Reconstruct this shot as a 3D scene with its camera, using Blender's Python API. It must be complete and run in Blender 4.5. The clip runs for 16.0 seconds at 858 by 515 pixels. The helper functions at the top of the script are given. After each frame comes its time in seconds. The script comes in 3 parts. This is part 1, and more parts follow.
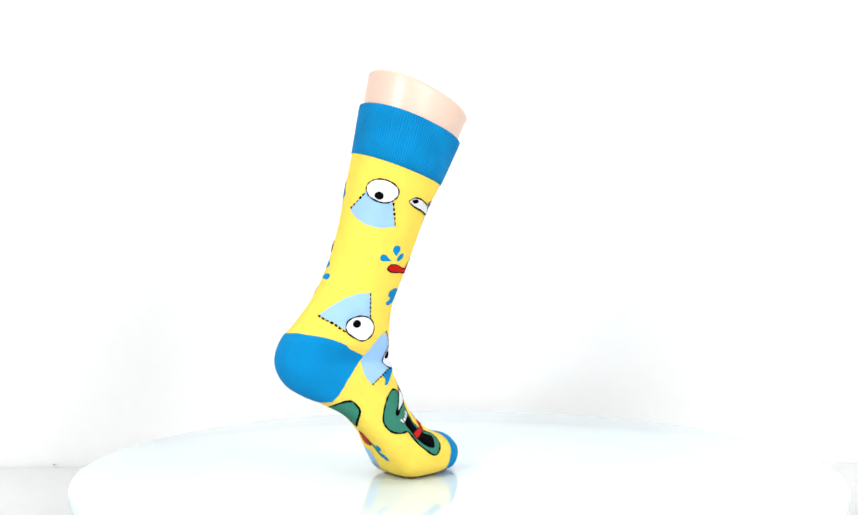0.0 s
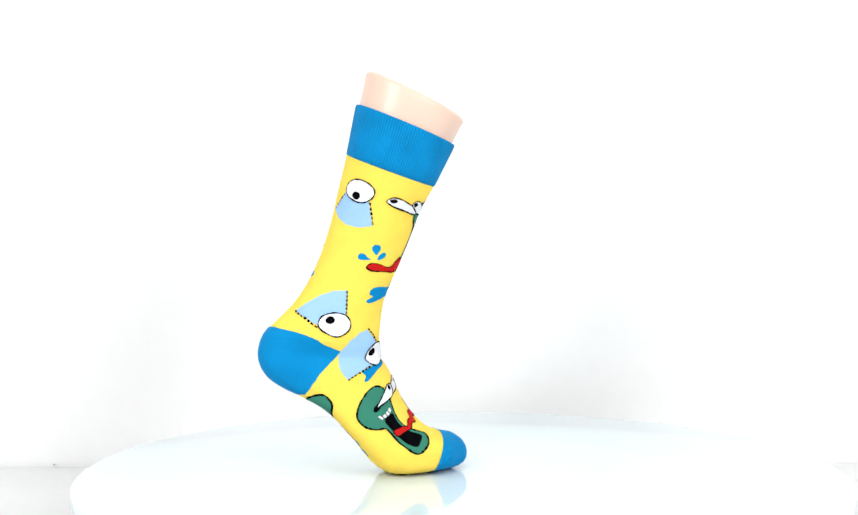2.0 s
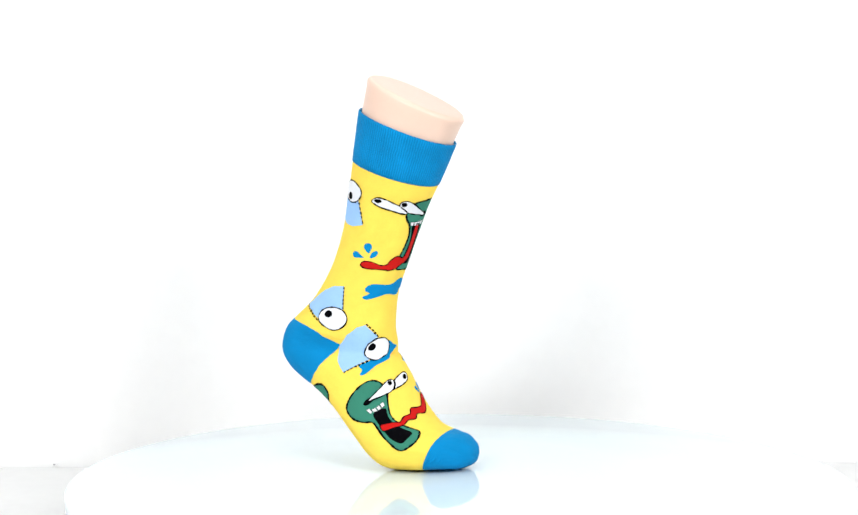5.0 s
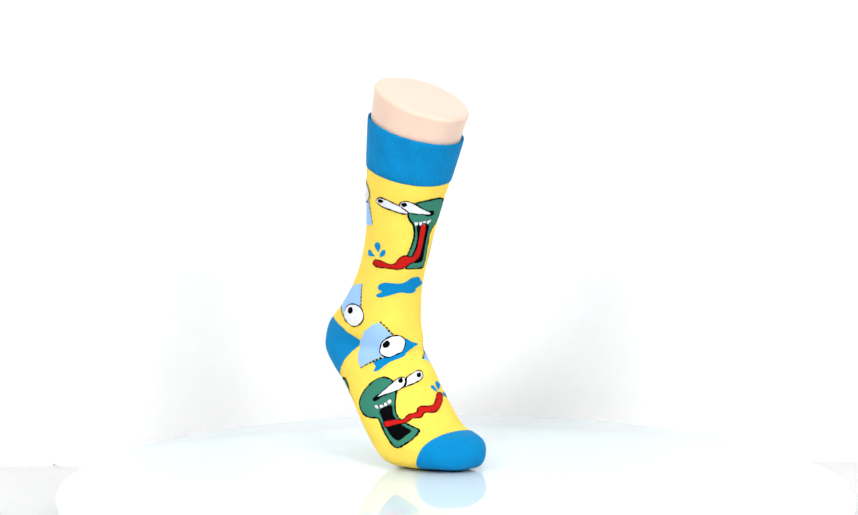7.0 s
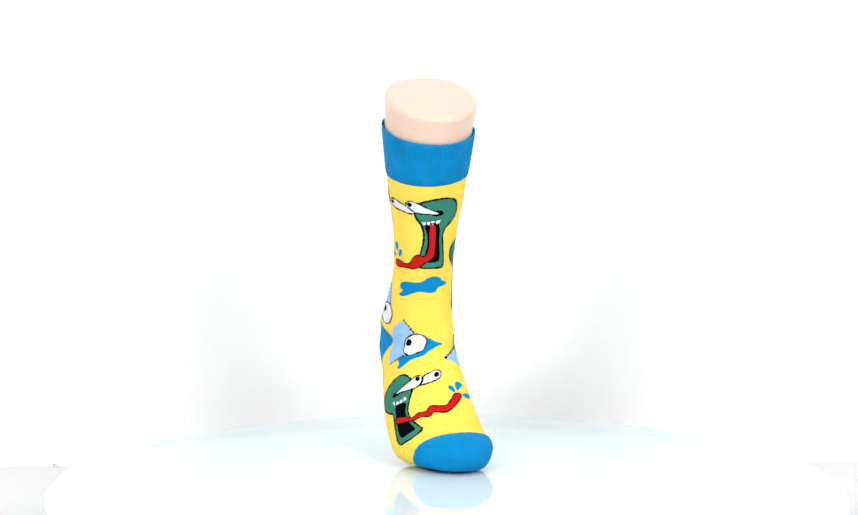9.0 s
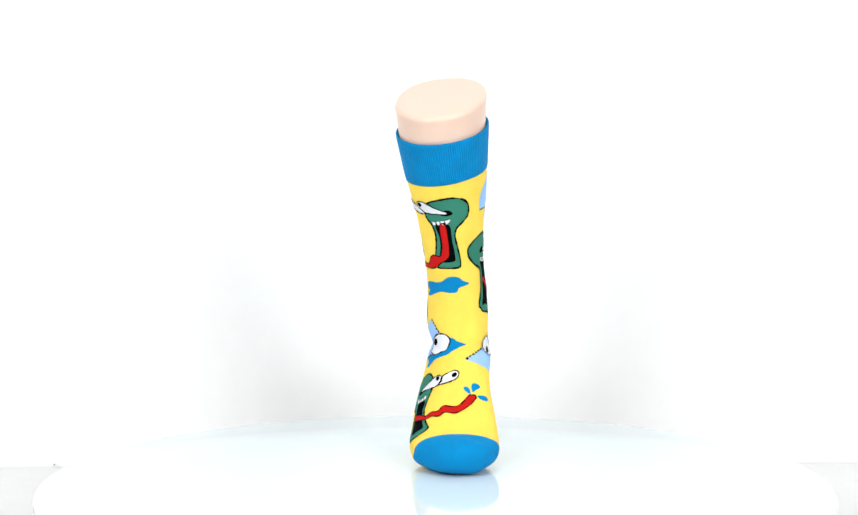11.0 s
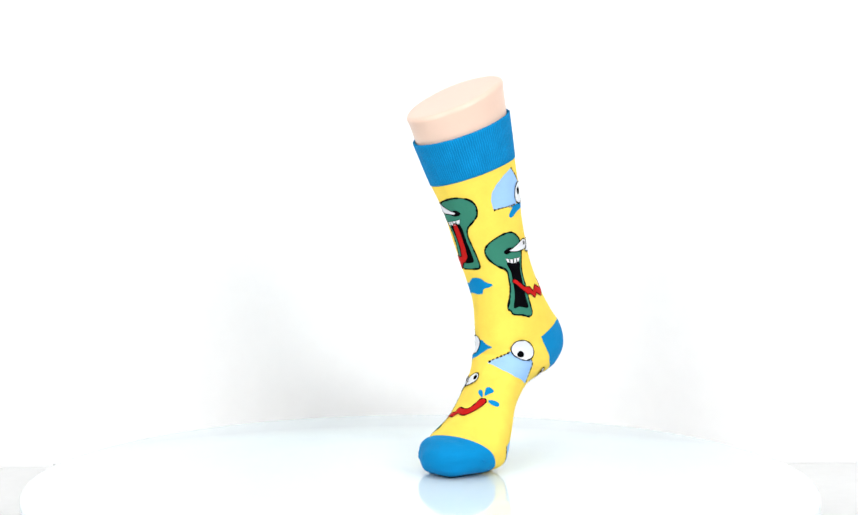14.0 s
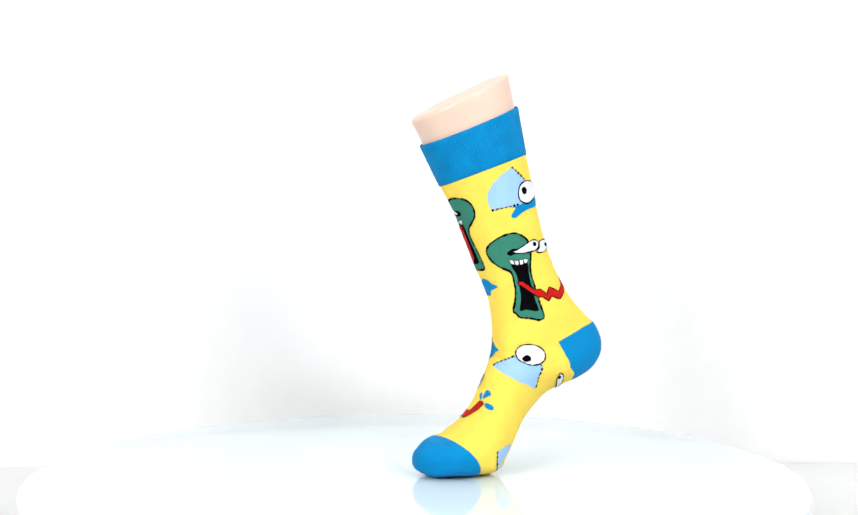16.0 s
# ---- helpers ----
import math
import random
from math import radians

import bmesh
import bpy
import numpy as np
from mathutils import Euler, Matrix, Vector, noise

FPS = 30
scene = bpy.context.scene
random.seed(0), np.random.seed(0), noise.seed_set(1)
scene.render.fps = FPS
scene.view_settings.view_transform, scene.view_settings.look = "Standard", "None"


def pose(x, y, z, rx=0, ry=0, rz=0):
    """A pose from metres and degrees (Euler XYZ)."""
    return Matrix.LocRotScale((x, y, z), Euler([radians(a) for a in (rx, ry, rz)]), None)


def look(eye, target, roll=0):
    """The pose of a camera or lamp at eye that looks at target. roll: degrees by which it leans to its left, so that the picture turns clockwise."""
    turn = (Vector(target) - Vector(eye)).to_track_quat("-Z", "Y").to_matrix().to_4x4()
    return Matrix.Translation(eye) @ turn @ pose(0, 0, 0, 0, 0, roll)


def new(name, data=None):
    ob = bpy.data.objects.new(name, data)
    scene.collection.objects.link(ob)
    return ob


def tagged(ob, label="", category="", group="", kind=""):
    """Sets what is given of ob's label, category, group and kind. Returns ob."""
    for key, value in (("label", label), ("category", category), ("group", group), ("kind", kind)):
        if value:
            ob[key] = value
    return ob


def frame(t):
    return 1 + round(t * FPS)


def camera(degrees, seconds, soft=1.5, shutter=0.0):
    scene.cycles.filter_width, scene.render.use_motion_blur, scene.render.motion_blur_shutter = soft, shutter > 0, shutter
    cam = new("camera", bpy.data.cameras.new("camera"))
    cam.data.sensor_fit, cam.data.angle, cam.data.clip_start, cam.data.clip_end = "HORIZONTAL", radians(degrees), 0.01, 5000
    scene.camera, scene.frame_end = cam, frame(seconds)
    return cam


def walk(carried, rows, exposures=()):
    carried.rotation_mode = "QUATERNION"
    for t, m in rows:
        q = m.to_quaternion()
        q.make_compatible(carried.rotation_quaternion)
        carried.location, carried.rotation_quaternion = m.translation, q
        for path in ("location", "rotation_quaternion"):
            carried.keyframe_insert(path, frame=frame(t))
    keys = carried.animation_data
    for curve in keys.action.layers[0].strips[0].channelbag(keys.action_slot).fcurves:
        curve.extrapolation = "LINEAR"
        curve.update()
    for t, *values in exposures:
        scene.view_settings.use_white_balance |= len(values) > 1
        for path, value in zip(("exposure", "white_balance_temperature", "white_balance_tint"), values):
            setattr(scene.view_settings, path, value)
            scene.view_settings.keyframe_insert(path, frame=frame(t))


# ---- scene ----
from mathutils import geometry

# ---------------------------------------------------------------- camera
cam = camera(33.88, 16.0, soft=1.45)
EYE = pose(0, -1.5, 0.3, 90 - 2.637)
walk(cam, [(0.0, EYE), (16.0, EYE)])

AXIS_X = 0.00937          # the turntable's axle stands at (AXIS_X, 0)
TURN = -12.0767           # degrees per second

# ---------------------------------------------------------------- light
scene.view_settings.exposure = 0.26
world = bpy.data.worlds.new("studio")
scene.world = world
world.use_nodes = True
world.node_tree.nodes["Background"].inputs[0].default_value = (1, 1, 1, 1)
world.node_tree.nodes["Background"].inputs[1].default_value = 0.3


def softbox(name, eye, target, w, h, watts, colour=(1, 1, 1)):
    lamp = bpy.data.lights.new(name, "AREA")
    lamp.shape, lamp.size, lamp.size_y, lamp.energy, lamp.color = "RECTANGLE", w, h, watts, colour
    ob = new(name, lamp)
    ob.matrix_world = look(eye, target)
    return ob


softbox("softbox_left", (-0.90, -1.45, 0.94), (0, 0.1, 0.15), 0.5, 0.5, 17, (0.985, 0.995, 1))
softbox("softbox_right", (0.99, -1.38, 0.90), (0, 0.1, 0.15), 0.5, 0.5, 17, (0.98, 0.99, 1))
# unseen fill lamp, added overhead to lift the plate and upper surfaces
softbox("fill_top", (0, -0.3, 1.75), (0, 0.1, 0), 1.3, 1.1, 3.6, (0.97, 0.99, 1))


# ---------------------------------------------------------------- materials
def material(name, colour, rough=0.6, metal=0.0):
    m = bpy.data.materials.new(name)
    m.use_nodes = True
    p = m.node_tree.nodes["Principled BSDF"]
    p.inputs["Base Color"].default_value = (*colour, 1)
    p.inputs["Roughness"].default_value = rough
    p.inputs["Metallic"].default_value = metal
    return m, m.node_tree, p


def mottled(name, colour, rough, scale, spread=0.06, bump=0.0, bump_scale=400.0):
    """A surface whose colour wanders a little at two sizes, with a fine relief."""
    m, tree, p = material(name, colour, rough)
    co = tree.nodes.new("ShaderNodeTexCoord")
    big, fine = tree.nodes.new("ShaderNodeTexNoise"), tree.nodes.new("ShaderNodeTexNoise")
    big.inputs["Scale"].default_value, fine.inputs["Scale"].default_value = scale, scale * 14
    add = tree.nodes.new("ShaderNodeMath")
    ramp = tree.nodes.new("ShaderNodeValToRGB")
    for n in (big, fine):
        tree.links.new(co.outputs["Object"], n.inputs["Vector"])
    add.operation, add.inputs[1].default_value = "MULTIPLY_ADD", 0.6
    tree.links.new(big.outputs["Fac"], add.inputs[0])
    half = tree.nodes.new("ShaderNodeMath")
    half.operation, half.inputs[1].default_value = "MULTIPLY", 0.4
    tree.links.new(fine.outputs["Fac"], half.inputs[0])
    tree.links.new(half.outputs[0], add.inputs[2])
    ramp.color_ramp.elements[0].position, ramp.color_ramp.elements[1].position = 0.3, 0.7
    ramp.color_ramp.elements[0].color = (*[c * (1 - spread) for c in colour], 1)
    ramp.color_ramp.elements[1].color = (*[min(1, c * (1 + spread)) for c in colour], 1)
    tree.links.new(add.outputs[0], ramp.inputs[0])
    tree.links.new(ramp.outputs[0], p.inputs["Base Color"])
    if bump:
        grain, b = tree.nodes.new("ShaderNodeTexNoise"), tree.nodes.new("ShaderNodeBump")
        grain.inputs["Scale"].default_value = bump_scale
        b.inputs["Strength"].default_value, b.inputs["Distance"].default_value = bump, 0.0005
        tree.links.new(co.outputs["Object"], grain.inputs["Vector"])
        tree.links.new(grain.outputs["Fac"], b.inputs["Height"])
        tree.links.new(b.outputs[0], p.inputs["Normal"])
    return m


def knit(name, colour, ribs=0.0, spread=0.07):
    """Fine knitted cotton: columns of stitches run along the sock (the UV map is in millimetres round and along)."""
    m, tree, p = material(name, colour, 0.85)
    p.inputs["Sheen Weight"].default_value, p.inputs["Sheen Roughness"].default_value = 0.03, 0.4
    p.inputs["Specular IOR Level"].default_value = 0.06
    L = tree.links.new
    uv = tree.nodes.new("ShaderNodeUVMap")
    noise_ = tree.nodes.new("ShaderNodeTexNoise")
    noise_.inputs["Scale"].default_value, noise_.inputs["Detail"].default_value = 0.05, 4
    L(uv.outputs[0], noise_.inputs["Vector"])
    course = tree.nodes.new("ShaderNodeTexWave")          # rows of stitches
    course.wave_type, course.bands_direction = "BANDS", "Y"
    course.inputs["Scale"].default_value, course.inputs["Distortion"].default_value = 0.35, 0.6
    wale = tree.nodes.new("ShaderNodeTexWave")            # columns of stitches
    wale.wave_type, wale.bands_direction = "BANDS", "X"
    wale.inputs["Scale"].default_value = 0.13 if ribs else 0.3
    wale.inputs["Distortion"].default_value, wale.inputs["Detail Scale"].default_value = 3.2 if ribs else 0.6, 1.2
    for n in (course, wale):
        L(uv.outputs[0], n.inputs["Vector"])
    mix = tree.nodes.new("ShaderNodeMath")
    mix.operation, mix.inputs[1].default_value = "MULTIPLY_ADD", 0.35
    L(course.outputs["Fac"], mix.inputs[0]), L(wale.outputs["Fac"], mix.inputs[2])
    b = tree.nodes.new("ShaderNodeBump")
    b.inputs["Strength"].default_value, b.inputs["Distance"].default_value = (0.6, 0.0004) if ribs else (0.35, 0.0002)
    L(mix.outputs[0], b.inputs["Height"])
    slack = tree.nodes.new("ShaderNodeTexNoise")          # the cloth lies a little uneven on the form
    slack.inputs["Scale"].default_value, slack.inputs["Detail"].default_value = 0.11, 3
    lumps = tree.nodes.new("ShaderNodeBump")
    lumps.inputs["Strength"].default_value, lumps.inputs["Distance"].default_value = 0.5, 0.0016
    L(uv.outputs[0], slack.inputs["Vector"]), L(slack.outputs["Fac"], lumps.inputs["Height"])
    L(b.outputs[0], lumps.inputs["Normal"]), L(lumps.outputs[0], p.inputs["Normal"])
    yarn = tree.nodes.new("ShaderNodeTexNoise")           # single stitches take the dye unevenly
    yarn.inputs["Scale"].default_value, yarn.inputs["Detail"].default_value = 0.7, 2
    L(uv.outputs[0], yarn.inputs["Vector"])
    fleck = tree.nodes.new("ShaderNodeMath")
    fleck.operation, fleck.inputs[1].default_value = "MULTIPLY_ADD", 0.45
    less = tree.nodes.new("ShaderNodeMath")
    less.operation, less.inputs[1].default_value = "MULTIPLY", 0.55
    L(yarn.outputs["Fac"], fleck.inputs[0]), L(noise_.outputs["Fac"], less.inputs[0]), L(less.outputs[0], fleck.inputs[2])
    ramp = tree.nodes.new("ShaderNodeValToRGB")
    ramp.color_ramp.elements[0].position, ramp.color_ramp.elements[1].position = 0.3, 0.7
    ramp.color_ramp.elements[0].color = (*[c * (1 - spread) for c in colour], 1)
    ramp.color_ramp.elements[1].color = (*[min(1, c * (1 + spread)) for c in colour], 1)
    L(fleck.outputs[0], ramp.inputs[0])
    if ribs:                                              # the colour is darker in the grooves between the ribs
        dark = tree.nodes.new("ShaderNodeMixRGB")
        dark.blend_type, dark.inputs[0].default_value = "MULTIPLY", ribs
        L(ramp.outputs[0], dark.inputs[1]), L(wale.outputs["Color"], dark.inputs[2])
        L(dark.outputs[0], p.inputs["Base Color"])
    else:
        L(ramp.outputs[0], p.inputs["Base Color"])
    return m


YELLOW = knit("yellow_knit", (0.84, 0.60, 0.088))
BLUE = knit("blue_knit", (0.002, 0.205, 0.47))
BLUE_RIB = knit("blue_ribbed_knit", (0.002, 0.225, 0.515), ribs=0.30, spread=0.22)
PALE = knit("pale_blue_knit", (0.295, 0.49, 0.80))
WHITE_YARN = knit("white_knit", (0.69, 0.70, 0.73))
BLACK_YARN = knit("black_knit", (0.002, 0.002, 0.003))
BLACK_YARN.node_tree.nodes["Principled BSDF"].inputs["Sheen Weight"].default_value = 0.0
BLACK_YARN.node_tree.nodes["Principled BSDF"].inputs["Specular IOR Level"].default_value = 0.02
GREEN = knit("green_knit", (0.036, 0.188, 0.128))
RED = knit("red_knit", (0.48, 0.010, 0.008))
SKIN = mottled("pale_plastic", (0.69, 0.49, 0.39), 0.36, 12, 0.02)
GLOSS = mottled("white_acrylic", (0.695, 0.80, 0.835), 0.05, 5, 0.015)
TABLE = mottled("white_table_board", (0.725, 0.725, 0.72), 0.4, 4, 0.03, 0.05)
PAPER = mottled("white_backdrop_paper", (0.835, 0.832, 0.828), 0.9, 3, 0.02, 0.1, 600)
WALL = mottled("white_wall_paint", (0.84, 0.84, 0.84), 0.8, 2, 0.03, 0.1)
GREY = mottled("grey_scrap", (0.22, 0.22, 0.22), 0.6, 300, 0.3)


# ---------------------------------------------------------------- mesh helpers
def finish(ob, mat, smooth=True):
    ob.data.materials.append(mat)
    if smooth:
        ob.data.polygons.foreach_set("use_smooth", [True] * len(ob.data.polygons))
    return ob


def raw(name, verts, faces, mat, parent=None, label="", smooth=True, uvs=None):
    me = bpy.data.meshes.new(name)
    me.from_pydata([tuple(v) for v in verts], [], faces)
    if uvs is not None:
        layer = me.uv_layers.new(name="UVMap")
        loops = np.zeros(len(me.loops), int)
        me.loops.foreach_get("vertex_index", loops)
        layer.data.foreach_set("uv", np.asarray(uvs, float)[loops].ravel())
    me.update()
    ob = finish(new(name, me), mat, smooth)
    ob.parent = parent
    if label:
        tagged(ob, label)
    return ob


def box(name, lo, hi, mat, bevel=0.0, parent=None):
    bm = bmesh.new()
    bmesh.ops.create_cube(bm, size=1)
    for v in bm.verts:
        v.co = Vector([l + (h - l) * (c + 0.5) for l, h, c in zip(lo, hi, v.co)])
    if bevel:
        bmesh.ops.bevel(bm, geom=bm.edges, offset=bevel, segments=3, affect="EDGES")
    me = bpy.data.meshes.new(name)
    bm.to_mesh(me), bm.free()
    ob = finish(new(name, me), mat, False)
    ob.parent = parent
    return ob


def lathe(name, profile, mat, parent=None, n=128, label=""):
    """A turned body from (radius, height) pairs, closed at both ends."""
    verts, faces = [], []
    for r, z in profile:
        for i in range(n):
            a = 2 * math.pi * i / n
            verts.append((r * math.cos(a), r * math.sin(a), z))
    for k in range(len(profile) - 1):
        for i in range(n):
            j = (i + 1) % n
            faces.append((k * n + i, k * n + j, (k + 1) * n + j, (k + 1) * n + i))
    faces.append(tuple(range(n))[::-1])
    faces.append(tuple((len(profile) - 1) * n + i for i in range(n)))
    return raw(name, verts, faces, mat, parent, label)


# ---------------------------------------------------------------- the studio
TABLE_Z, BACK_Y = -0.085, 0.479
SLANT = pose(0, BACK_Y, 0, 0, 0, 1.66) @ pose(0, -BACK_Y, 0)   # table and backdrop stand a little askew to the camera
table = tagged(new("table"), "plain white laminate table in front of a backdrop", "table")
box("tabletop", (-1.0, -0.62, TABLE_Z - 0.03), (1.0, BACK_Y - 0.003, TABLE_Z), TABLE, 0.003, table)
for sx in (-0.94, 0.94):
    for y in (-0.56, BACK_Y - 0.063):
        box("leg", (sx - 0.025, y - 0.025, -0.76), (sx + 0.025, y + 0.025, TABLE_Z - 0.0301), TABLE, 0.003, table)
table.matrix_world = SLANT
backdrop = tagged(box("backdrop", (-1.3, BACK_Y, -0.76), (1.3, BACK_Y + 0.01, 1.75), PAPER),
                  "plain white paper backdrop standing behind the table", "backdrop", kind="structure")
backdrop.matrix_world = SLANT
# unseen room shell, added; its close white walls bounce fill light onto the sock
tagged(box("floor", (-1.5, -2.5, -0.80), (1.5, 1.2, -0.76), WALL), "pale grey studio floor", "floor", kind="structure")
tagged(box("ceiling", (-1.5, -2.5, 1.85), (1.5, 1.2, 1.9), WALL), "plain white ceiling", "ceiling", kind="structure")
tagged(box("wall_north", (-1.5, 1.2, -0.8), (1.5, 1.3, 1.9), WALL), "plain white wall", "wall", kind="structure")
tagged(box("wall_south", (-1.5, -2.6, -0.8), (1.5, -2.5, 1.9), WALL), "plain white wall", "wall", kind="structure")
tagged(box("wall_west", (-1.6, -2.6, -0.8), (-1.5, 1.3, 1.9), WALL), "plain white wall", "wall", kind="structure")
tagged(box("wall_east", (1.5, -2.6, -0.8), (1.6, 1.3, 1.9), WALL), "plain white wall", "wall", kind="structure")

# ---------------------------------------------------------------- turntable
turntable = tagged(new("turntable"), "round glossy white acrylic turntable on a white table", "turntable")
OFF = (0.0212, 0.0153)       # the plate sits a little off the axle


def plate_profile(r, z0, z1, e=0.003):
    pts = [(r * 0.2, z0), (r - e, z0)]
    pts += [(r - e + e * math.sin(a), z0 + e - e * math.cos(a)) for a in (0.5, 1.05, 1.57)]
    pts += [(r - e + e * math.cos(a), z1 - e + e * math.sin(a)) for a in (0.0, 0.5, 1.05, 1.57)]
    return pts + [(r * 0.5, z1)]


plate = lathe("plate", plate_profile(0.4087, -0.018, 0.0), GLOSS, turntable, 160)
plate.location = (OFF[0], OFF[1], 0.0008)
lathe("base", plate_profile(0.15, TABLE_Z, -0.0182), GLOSS, turntable, 64, "white drum-shaped motor base")

# ---------------------------------------------------------------- the sock's shape
# Stations run from the cuff's rim down the leg, round the heel and out to the toe.
# Metres in the foot's own frame: x to the toes, y to its left, z up.
BACK = [(-0.0859, 0.3938), (-0.0958, 0.3424), (-0.1056, 0.3014), (-0.1143, 0.2644), (-0.1287, 0.2232), (-0.1494, 0.1876), (-0.1725, 0.1641), (-0.1842, 0.1533), (-0.1904, 0.1373), (-0.1897, 0.122), (-0.1811, 0.1069), (-0.1658, 0.0963), (-0.1464, 0.0875), (-0.1225, 0.0752), (-0.0959, 0.0479), (-0.0748, 0.0193), (-0.0536, 0.0036), (-0.0252, 0.0017), (0.0032, 0.0037), (0.0192, 0.0036), (0.0289, 0.0066)]
FRONT = [(0.0175, 0.3512), (-0.0044, 0.3074), (-0.0177, 0.2841), (-0.0299, 0.2545), (-0.0442, 0.2194), (-0.0565, 0.1881), (-0.0618, 0.1517), (-0.0612, 0.1346), (-0.0607, 0.128), (-0.0609, 0.1249), (-0.0606, 0.123), (-0.0567, 0.1194), (-0.0516, 0.1118), (-0.0444, 0.0967), (-0.0375, 0.0811), (-0.0281, 0.0658), (-0.0142, 0.0517), (-0.0028, 0.0444), (0.0094, 0.0408), (0.0202, 0.0383), (0.0332, 0.0292)]
HALF_WIDTH = [0.0501, 0.0443, 0.0394, 0.0347, 0.0317, 0.0333, 0.0348, 0.0326, 0.0312, 0.0333, 0.0351, 0.0368, 0.0379, 0.0395, 0.0424, 0.0466, 0.049, 0.0472, 0.0402, 0.0285, 0.0165]
SIDEWAYS = [-0.0002, 0.0027, 0.0056, 0.0068, 0.0074, 0.0076, 0.0069, 0.0086, 0.0091, 0.0086, 0.0083, 0.0083, 0.008, 0.0069, 0.0067, 0.0099, 0.0135, 0.017, 0.0193, 0.023, 0.023]
TWIST = [-0.0003, 0.0018, 0.0025, 0.0022, 0.0042, 0.0089, 0.0127, 0.0136, 0.0115, 0.0106, 0.0107, 0.0134, 0.0175, 0.0214, 0.0207, 0.014, 0.0087, 0.0074, 0.0064, 0.0045, 0.0017]
ROUND_FRONT = [1., 1., 0.9797, 0.925, 0.8916, 0.8961, 0.7855, 0.666, 0.62, 0.62, 0.6546, 0.8025, 0.9737, 1., 1., 1., 1., 0.9504, 0.9238, 0.9527, 1.]
ROUND_BACK = [0.8861, 0.8852, 0.9534, 1., 1., 1., 1., 0.9115, 0.7966, 0.8217, 0.9717, 1., 0.9872, 0.886, 0.8678, 0.8513, 0.658, 0.62, 0.58, 0.58, 0.64]
ROLL = [0.0025, 0.0053, 0.0082, 0.0102, 0.0089, 0.008, 0.0077, 0.0054, 0.0033, 0.002, 0.0017, 0.0034, 0.0071, 0.0116, 0.0127, 0.0082, 0.001, 0.0001, -0.0009, -0.0009, 0.0003]
TOP_X, TOP_Z, TOP_SCALE = 0.0105, 0.0312, 1.05
RINGS = np.array([(b[0], b[1], f[0], f[1], w, s, r, t, q, k) for b, f, w, s, r, t, q, k in zip(
    BACK, FRONT, HALF_WIDTH, SIDEWAYS, ROUND_FRONT, TWIST, ROUND_BACK, ROLL)])
LAST = len(RINGS) - 1
HEADING = radians(34.6)   # the way the toes point at the start


def rings(u):
    """Rows of the station tables at the fractional stations u."""
    tab, k = RINGS, len(RINGS)
    u = np.asarray(u, float)
    i = np.clip(np.floor(u).astype(int), 0, k - 2)
    f = (u - i)[:, None]
    row = lambda j: np.where((j < 0)[:, None], 2 * tab[0] - tab[1],
                             np.where((j > k - 1)[:, None], 2 * tab[-1] - tab[-2], tab[np.clip(j, 0, k - 1)]))
    a, b, c, d = row(i - 1), row(i), row(i + 1), row(i + 2)
    return 0.5 * (2 * b + (c - a) * f + (2 * a - 5 * b + 4 * c - d) * f ** 2 + (3 * b - a - 3 * c + d) * f ** 3)


def skin(u, deg):
    """Points of the sock at stations u and angles deg: 0 is the front, 90 its left side, 180 the back."""
    q, a = rings(u), np.radians(np.asarray(deg, float))
    c, s = np.cos(a), np.sin(a)
    e = np.where(c < 0, q[:, 8], q[:, 6])
    reach = (np.abs(c) ** (2 / e) + np.abs(s) ** (2 / e)) ** (-e / 2)
    c, s = c * reach, s * reach
    x = (q[:, 0] + q[:, 2]) / 2 + (q[:, 2] - q[:, 0]) / 2 * c
    z = (q[:, 1] + q[:, 3]) / 2 + (q[:, 3] - q[:, 1]) / 2 * c
    z = z + q[:, 9] * s
    return np.stack([x, q[:, 5] + q[:, 7] / 2 * c + q[:, 4] * s, z], 1)


def surface(u, deg, lift=0.0):
    """The same in the turntable's frame, lifted off the skin by so many metres."""
    u, deg = np.asarray(u, float), np.asarray(deg, float)
    p = skin(u, deg)
    du, da = skin(u + 0.02, deg) - skin(u - 0.02, deg), skin(u, deg + 1) - skin(u, deg - 1)
    n = np.cross(da, du)
    n /= np.linalg.norm(n, axis=1, keepdims=True) + 1e-12
    n = -n
    p = p + n * np.asarray(lift, float).reshape(-1, 1)
    ch, sh = math.cos(HEADING), math.sin(HEADING)
    return np.stack([p[:, 0] * ch - p[:, 1] * sh, p[:, 0] * sh + p[:, 1] * ch, p[:, 2]], 1)


LENGTHS = np.concatenate([[0], np.cumsum(np.linalg.norm(np.diff(
    skin(np.arange(0, LAST + 1), np.full(LAST + 1, 90.0)), axis=0), axis=1))])


def chart(u, deg):
    """Millimetres round and along the sock, for the knit."""
    return np.stack([np.asarray(deg) * 0.85, np.interp(u, np.arange(LAST + 1), LENGTHS) * 1000], 1)


